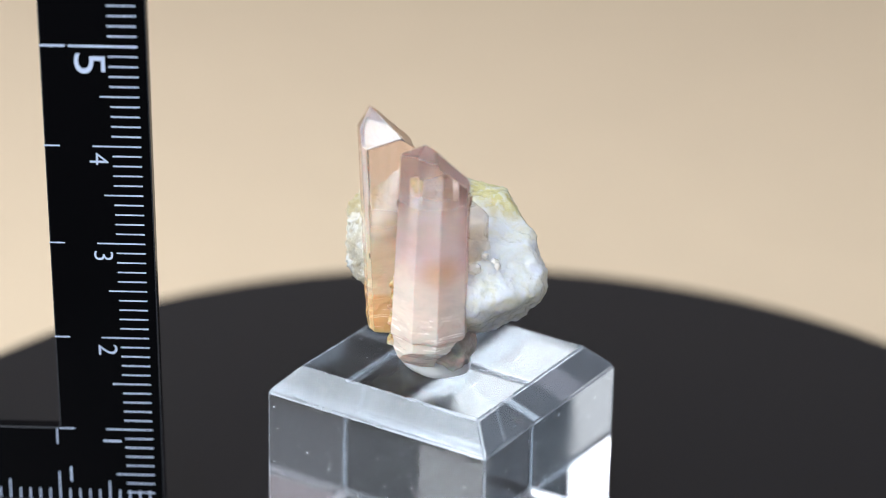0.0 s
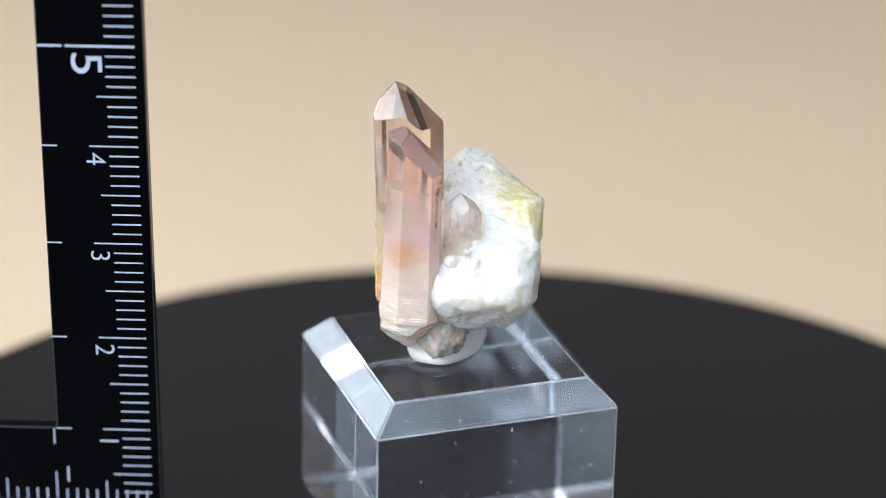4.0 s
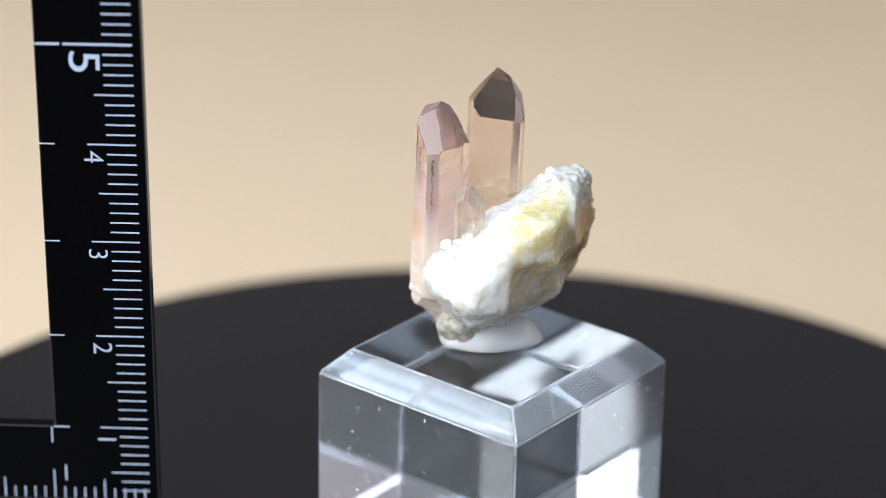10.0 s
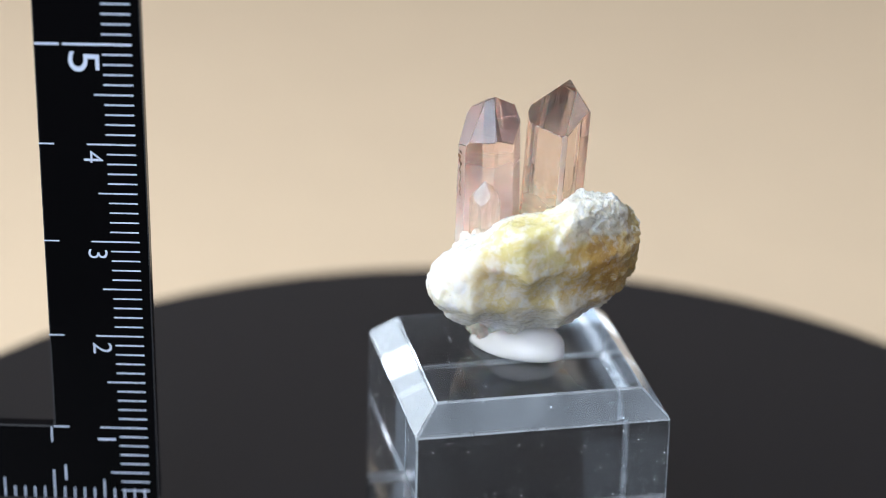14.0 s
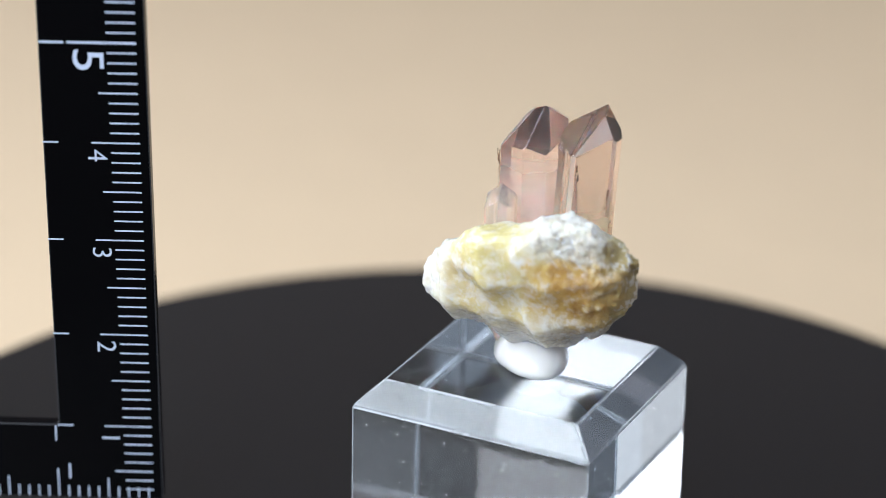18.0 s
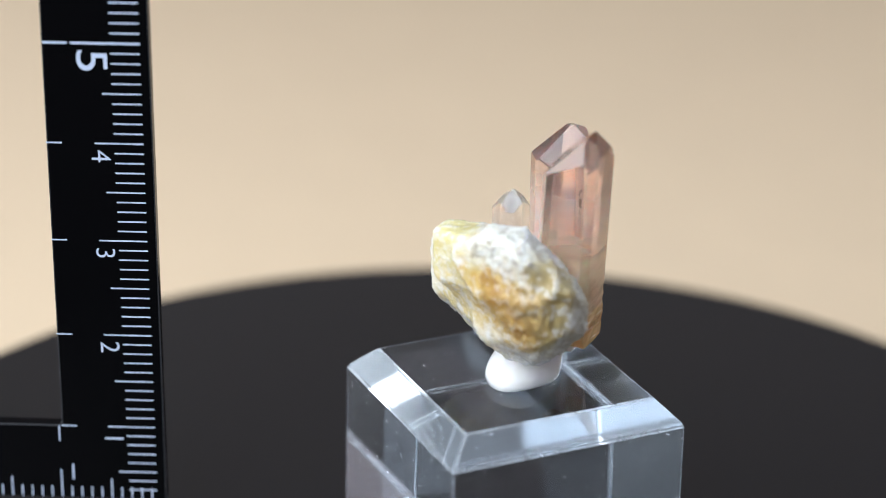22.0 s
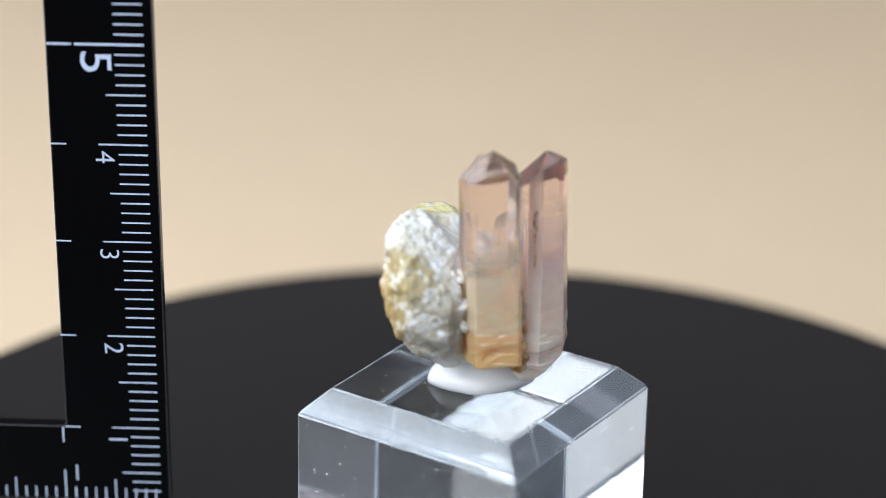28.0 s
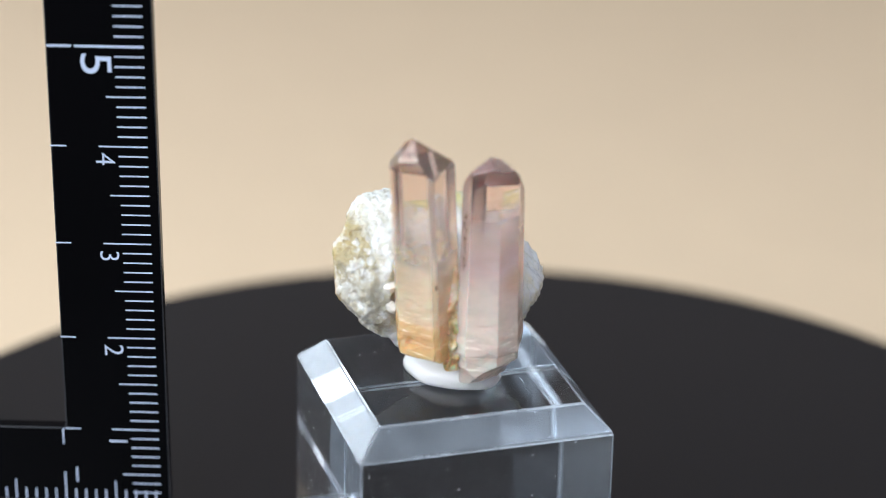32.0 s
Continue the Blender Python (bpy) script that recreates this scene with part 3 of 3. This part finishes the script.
# the matrix is a cluster of cleaved chunks, each bounded by faces at given distances from its centre, in millimetres
CHUNK_FACES = [Vector((math.cos(a) * math.cos(e), math.sin(a) * math.cos(e), math.sin(e)))
               for el, count, first in ((90, 1, 0), (40, 5, 0), (0, 7, 30), (-40, 5, 20), (-90, 1, 0))
               for i in range(count) for a, e in ((2 * math.pi * i / count + radians(first), radians(el)),)]
CHUNKS = []


def chunk(centre, reach):
    CHUNKS.append((np.array(centre), np.array(reach)))


# ochre end, peak, middle, belly, lower lobe, yellow shoulder, white end
chunk((-11.2, 5.4, 10.2), [6.1, 5.2, 4.3, 4.8, 3.3, 4.6, 5.4, 3.8, 3.3, 3.0, 3.5, 3.5, 4.2, 3.9, 3.3, 3.1, 4.6, 5.6, 5.0])
chunk((-7.0, 6.4, 14.1), [4.0, 4.6, 4.0, 4.7, 3.5, 3.5, 5.7, 2.7, 4.3, 5.1, 4.0, 4.5, 4.5, 4.4, 3.6, 4.3, 5.7, 4.7, 4.9])
chunk((-4.3, 0.7, 11.1), [3.6, 5.6, 4.4, 4.4, 3.2, 2.9, 4.4, 4.3, 4.5, 3.2, 3.2, 2.7, 4.6, 5.5, 5.3, 4.0, 3.6, 4.5, 3.9])
chunk((-6.4, 4.0, 6.7), [3.8, 5.0, 5.4, 5.6, 3.3, 3.1, 4.4, 3.5, 6.1, 4.5, 3.3, 3.5, 4.7, 3.1, 2.8, 4.0, 4.2, 4.6, 3.7])
chunk((-2.8, -1.0, 5.8), [5.7, 6.4, 6.4, 4.2, 4.6, 6.3, 6.2, 5.2, 4.3, 3.9, 3.0, 5.6, 6.4, 3.3, 4.3, 5.0, 3.5, 2.7, 3.6])
chunk((-0.5, 4.3, 12.8), [3.5, 4.0, 4.3, 4.7, 3.6, 3.1, 3.4, 3.1, 4.5, 3.2, 4.0, 4.6, 6.2, 3.2, 3.5, 4.2, 3.9, 4.6, 5.3])
chunk((2.0, -0.9, 9.2), [3.8, 3.9, 5.0, 4.3, 4.8, 2.6, 4.2, 4.2, 4.5, 5.4, 6.8, 3.8, 3.9, 4.1, 4.3, 4.4, 6.0, 3.6, 4.5])


def splinter(bm, at, axis, long, wide, rng):
    """A small six-sided point with two blunt ends."""
    q = axis.to_track_quat("Z", "Y").to_matrix() @ Matrix.Rotation(rng.uniform(0, 6.28), 3, "Z")
    rings = []
    for z, k in ((-0.5, 0.8), (0.25, 1.0), (0.5, 0.35)):
        rings.append([bm.verts.new(at + q @ Vector((math.cos(a) * wide * k * rng.uniform(0.8, 1.1), math.sin(a) * wide * k * rng.uniform(0.8, 1.1), z * long)))
                      for a in (math.pi / 3 * i for i in range(6))])
    for a, b in zip(rings, rings[1:]):
        for i in range(6):
            bm.faces.new((a[i], a[(i + 1) % 6], b[(i + 1) % 6], b[i]))
    bm.faces.new(rings[0][::-1])
    bm.faces.new(rings[-1])


def small_points(bm, mid):
    """Small clear points round the feet of the prisms."""
    rng = random.Random(5)
    spots = [v.co.copy() for v in bm.verts]
    druse = bmesh.new()
    points = 0
    while points < 22:
        p = rng.choice(spots)
        out = (p - Vector(mid)).normalized()
        axis = (out + Vector((rng.uniform(-1, 1), rng.uniform(-1, 1), rng.uniform(-1, 1))) * 0.8).normalized()
        near = min(math.hypot(p.x + 9.3, p.y + 0.7) - 3.4, math.hypot(p.x + 1.4, p.y + 1.8) - 2.4, math.hypot(p.x + 5.2, p.y + 5.3) - 3.2)
        if near < 0.5 and 7 < p.z < 14:
            splinter(druse, p - out * 0.15, axis, rng.uniform(0.9, 2.0), rng.uniform(0.35, 0.8), rng)
            points += 1
    bmesh.ops.scale(druse, vec=(MM, MM, MM), verts=druse.verts)
    bmesh.ops.translate(druse, vec=(-SPEC_AT.x, -SPEC_AT.y, 0), verts=druse.verts)
    tagged(part("druse", druse, M_DRUSE, specimen, "tiny colourless crystals round the feet of the prisms"), kind="stuff")


def skin_of(field, low, step):
    """Vertices and quads where the field changes sign, one vertex for each cell that the skin crosses."""
    inside = field < 0
    nx, ny, nz = (n - 1 for n in field.shape)
    total, count = np.zeros((nx, ny, nz, 3)), np.zeros((nx, ny, nz))
    for axis in range(3):
        u, w = [a for a in range(3) if a != axis]
        for du in (0, 1):
            for dw in (0, 1):
                lo = [slice(0, nx), slice(0, ny), slice(0, nz)]
                lo[u], lo[w] = slice(du, du + (nx, ny, nz)[u]), slice(dw, dw + (nx, ny, nz)[w])
                hi = list(lo)
                hi[axis] = slice(1, 1 + (nx, ny, nz)[axis])
                a, b = field[tuple(lo)], field[tuple(hi)]
                cross = (a < 0) != (b < 0)
                share = np.where(cross, a / np.where(cross, a - b, 1.0), 0.0)
                place = np.zeros((nx, ny, nz, 3))
                place[..., axis], place[..., u], place[..., w] = share, du, dw
                total += place * cross[..., None]
                count += cross
    live = count > 0
    index = np.full((nx, ny, nz), -1)
    index[live] = np.arange(live.sum())
    cells = np.argwhere(live)
    verts = np.array(low) + step * (cells + total[live] / count[live][:, None])
    quads = []
    for axis in range(3):
        u, w = ((1, 2), (2, 0), (0, 1))[axis]
        lo, hi = [slice(1, -1)] * 3, [slice(1, -1)] * 3
        lo[axis], hi[axis] = slice(0, -1), slice(1, None)
        for i, j, k in np.argwhere(inside[tuple(lo)] != inside[tuple(hi)]):
            at = [i + 1, j + 1, k + 1]
            at[axis] -= 1
            ring = []
            for du, dw in ((-1, -1), (0, -1), (0, 0), (-1, 0)):
                q = list(at)
                q[u] += du
                q[w] += dw
                ring.append(int(index[tuple(q)]))
            quads.append(ring if inside[tuple(at)] else ring[::-1])
    return verts, quads


def matrix_rock():
    low, step, size = (-17.5, -9.5, 0.0), 0.24, (112, 92, 82)
    axes = [np.arange(n) * step + o for n, o in zip(size, low)]
    grid = np.stack(np.meshgrid(*axes, indexing="ij"), -1).reshape(-1, 3)
    faces = np.array(CHUNK_FACES)
    blend = np.zeros(len(grid))
    for centre, reach in CHUNKS:
        blend += np.exp(-((grid - centre) @ faces.T - reach).max(axis=1).clip(-8, 8) / 0.8)
    field = (-0.8 * np.log(blend) + 0.30).reshape(size)
    verts, quads = skin_of(field, low, step)
    me = bpy.data.meshes.new("skin")
    me.from_pydata(verts.tolist(), [], quads)
    bm = bmesh.new()
    bm.from_mesh(me)
    bpy.data.meshes.remove(me)
    bmesh.ops.recalc_face_normals(bm, faces=bm.faces)
    bmesh.ops.smooth_vert(bm, verts=bm.verts, factor=0.5, use_axis_x=True, use_axis_y=True, use_axis_z=True)
    bm.normal_update()
    moves = []
    for v in bm.verts:
        p = v.co
        s_ = 0.955 * p.x - 0.295 * p.y
        # crumbly at the ochre end and on the peak, coarser at the white end
        crumb = min(1.0, max(0.0, (-7.0 - s_) / 3.5 + 0.35 * noise.noise(p * 0.5)))
        crumb = max(crumb, min(1.0, max(0.0, (p.z - 13.2) / 2.0)) * min(1.0, max(0.0, (-5.0 - s_) / 3)))
        swell = 0.18 * noise.fractal(p * 0.30, 1.0, 2.0, 2)
        spots = noise.voronoi(p * 0.62 + Vector((0.35 * noise.noise(p * 0.9), 0.35 * noise.noise(p * 0.9 + Vector((5, 0, 0))), 0)))[1]
        # broken quartz on the prisms' side, smoother cleavage outside
        worn = min(1.0, max(0.25, (5.5 - 0.295 * p.x - 0.955 * p.y) / 3.0))
        flake = (0.05 + 0.20 * max(crumb, worn * 0.9)) * noise.noise(spots[0] * 3.7)
        cells = noise.voronoi(p * 1.15 + Vector((0.3 * noise.noise(p * 1.7), 7, 0.3 * noise.noise(p * 1.5))))
        flake += 0.16 * worn * (1 - crumb) * noise.noise(cells[1][0] * 4.1) - 0.05 * worn * cells[0][0]
        fine = noise.voronoi(p * 1.9 + Vector((3, 1, 2)))
        grain = 0.10 * crumb * noise.noise(fine[1][0] * 5.3) - 0.05 * crumb * fine[0][0]
        ledge = 0.03 * (1 - crumb) * noise.noise(noise.voronoi(Vector((p.x * 0.5, p.y * 0.5, p.z * 1.1)))[1][0] * 2.9)
        rag = (0.03 + 0.16 * crumb) * noise.fractal(p * 2.3, 0.9, 2.1, 3) + (0.05 + 0.09 * worn) * (1 - crumb) * noise.fractal(p * 1.7, 0.9, 2.1, 3)
        moves.append(v.normal * (swell + flake + grain + ledge + rag))
    for v, m in zip(bm.verts, moves):
        v.co += m
    small_points(bm, (-4.6, 3.0, 10.0))
    bmesh.ops.scale(bm, vec=(MM, MM, MM), verts=bm.verts)
    bmesh.ops.translate(bm, vec=(-SPEC_AT.x, -SPEC_AT.y, 0), verts=bm.verts)
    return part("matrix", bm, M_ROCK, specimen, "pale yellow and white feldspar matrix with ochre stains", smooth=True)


matrix_rock()


def matrix_foot():
    bm = bmesh.new()
    bmesh.ops.create_icosphere(bm, subdivisions=5, radius=1)
    for v in bm.verts:
        d = v.co.copy()
        w = 1 + 0.18 * noise.noise(d * 1.6) + 0.07 * noise.fractal(d * 5, 0.9, 2.1, 3)
        dist, spots = noise.voronoi(d * 1.9)
        w += 0.12 * noise.noise(spots[0] * 5.1)
        v.co = Vector((FOOT_AT[0] + d.x * 3.0 * w, FOOT_AT[1] + d.y * 2.6 * w, FOOT_AT[2] + d.z * 3.0 * w)) * MM - Vector((SPEC_AT.x, SPEC_AT.y, 0))
    return part("matrix_foot", bm, M_SMOKY, specimen, "grey-brown translucent lump under the matrix", smooth=True)


FOOT_AT = (-3.6, -2.5, 3.1)
matrix_foot()


def putty():
    bm = bmesh.new()
    bmesh.ops.create_icosphere(bm, subdivisions=4, radius=1)
    for v in bm.verts:
        w = 1 + 0.12 * noise.noise(v.co * 1.5)
        z = v.co.z
        v.co = Vector((v.co.x * 3.6 * w, v.co.y * 5.0 * w, (z * 3.0 if z > 0 else z * 0.2) + 0.1)) * MM
    return part("mounting_putty", bm, M_TACK, None, smooth=True)


tack = tagged(putty(), "translucent white gel putty holding the specimen", "putty")
TACK_AT = Vector((-4.6 * MM, 0.0, 25.15 * MM))

# ---- ruler ----
ruler = tagged(new("square_ruler"), "black plastic L-shaped ruler with white centimetre markings, standing upright", "ruler")
# the ruler stands a little behind the specimen, its lower edge just over the platter
RULER_SIZE = 1.015
RULER_AT = EYE + (Vector((-31.80 * MM, -4.1 * MM, 8.26 * MM)) - EYE) * RULER_SIZE
ruler.scale = (RULER_SIZE, RULER_SIZE, RULER_SIZE)
RULER_TURN, RULER_LEAN, RULER_ROLL = -1.2, 0.3, 0.79
WIDE, LONG, LEG = 10.0, 75.0, 60.0


def ruler_blade():
    bm = bmesh.new()
    out = [(0.42, 1.9), (0.42, LONG), (0.3 - WIDE, LONG), (0.3 - WIDE, 10.05), (-LEG, 10.05), (-LEG, 1.9)]
    front = [bm.verts.new((x * MM, 0, z * MM)) for x, z in out]
    back = [bm.verts.new((x * MM, 1.5 * MM, z * MM)) for x, z in out]
    n = len(out)
    bm.faces.new(front)
    bm.faces.new(back[::-1])
    for i in range(n):
        bm.faces.new((front[i], back[i], back[(i + 1) % n], front[(i + 1) % n]))
    bmesh.ops.recalc_face_normals(bm, faces=bm.faces)
    bmesh.ops.bevel(bm, geom=bm.edges[:], offset=0.12 * MM, segments=2, affect="EDGES", material=1)
    ob = part("blade", bm, M_RULER, ruler)
    ob.data.materials.append(M_RULER_EDGE)
    return ob


ruler_blade()


TICKS = {}


def tick(x, z, length, upright=False, thick=0.155):
    """A printed line that starts at (x, z), seen from the front, and runs to the left, or up."""
    key = (length, upright, thick)
    if key not in TICKS:
        bm = bmesh.new()
        box(bm, -length * MM, 0, -0.012 * MM, 0.004 * MM, -thick / 2 * MM, thick / 2 * MM)
        if upright:
            bmesh.ops.rotate(bm, cent=(0, 0, 0), matrix=Matrix.Rotation(radians(90), 3, "Y"), verts=bm.verts)
        ends = [e for e in bm.edges if abs(e.verts[0].co.y - e.verts[1].co.y) > 0.01 * MM]
        bmesh.ops.bevel(bm, geom=ends, offset=0.07 * MM, segments=2, affect="EDGES")
        TICKS[key] = part("tick_mark", bm, M_PRINT, ruler)
        ob = TICKS[key]
    else:
        ob = new("tick_mark", TICKS[key].data)
        ob.parent = ruler
    ob.location = (x * MM, 0, z * MM)
    return ob


for i in range(3, 75):
    if i % 50 == 0:
        tick(-0.42, i, 6.6, thick=0.23)
        tick(-7.25, i, 2.4, thick=0.23)
    else:
        tick(-0.42, i, 4.75 if i % 10 == 0 else 3.85 if i % 5 == 0 else 2.9)
        if i % 10 == 0:
            tick(-WIDE + 1.85, i, 1.65, thick=0.15)
for i in range(1, 60):
    tick(-i, 2.0, 3.2 if i % 10 == 0 else 2.25 if i % 5 == 0 else 1.3, True)
tick(-WIDE, 8.2, 1.8, True)


def numeral(text, x, z, size, turned):
    cu = bpy.data.curves.new("numeral", "FONT")
    cu.body, cu.size, cu.align_x, cu.align_y, cu.extrude, cu.offset = text, size * MM, "CENTER", "CENTER", 0.008 * MM, (0.0 if size > 4 else -0.02) * MM
    tmp = bpy.data.objects.new("numeral", cu)
    scene.collection.objects.link(tmp)
    bpy.context.view_layer.update()
    me = bpy.data.meshes.new_from_object(tmp.evaluated_get(bpy.context.evaluated_depsgraph_get()))
    bpy.data.objects.remove(tmp)
    me.materials.append(M_PRINT)
    ob = new("numeral", me)
    ob.parent = ruler
    ob.matrix_basis = pose(x * MM, -0.006 * MM, z * MM, 90, 0, 0) @ pose(0, 0, 0, 0, 0, turned) @ Matrix.Diagonal((1.22 if size > 4 else 1.0, 1, 1, 1))
    return ob


for k in range(1, 8):
    numeral(str(k), -5.18 if k == 5 else -4.65, 10 * k - (1.75 if k == 5 else 1.3), 4.2 if k == 5 else 2.7, -90)
for k in range(1, 6):
    numeral(str(k), -10 * k + 1.2, 5.0, 2.5, 180)

# ---- what moves ----
def motions():
    times = [i * 0.5 for i in range(65)]

    def spin(thing, base):
        walk(thing, [(t, Matrix.Rotation(radians(turn(t)), 4, "Z") @ base) for t in times])

    spin(platter, Matrix.Identity(4))
    spin(block, BLOCK_POSE)
    spin(tack, Matrix.Translation(TACK_AT) @ pose(0, 0, 0, 0, 0, 12))
    spin(specimen, Matrix.Translation(SPEC_AT))
    # the ruler sways a little
    sway = [(0, 0.0, 0.0), (3.5, -0.25, 0.0), (6, -0.42, 0.0), (8, -0.33, 0.1), (11, -0.58, 0.18), (14.5, -0.52, 0.18), (19, 0.0, 0.38), (23, 0.27, 0.27), (28, 0.6, 0.2), (30, 0.65, 0.12), (32, 0.6, 0.0)]
    walk(ruler, [(t, Matrix.Translation(RULER_AT + Vector((dx * MM, 0, dz * MM))) @ pose(0, 0, 0, RULER_LEAN, 0, RULER_TURN) @ pose(0, 0, 0, 0, -RULER_ROLL, 0)) for t, dx, dz in sway])


motions()
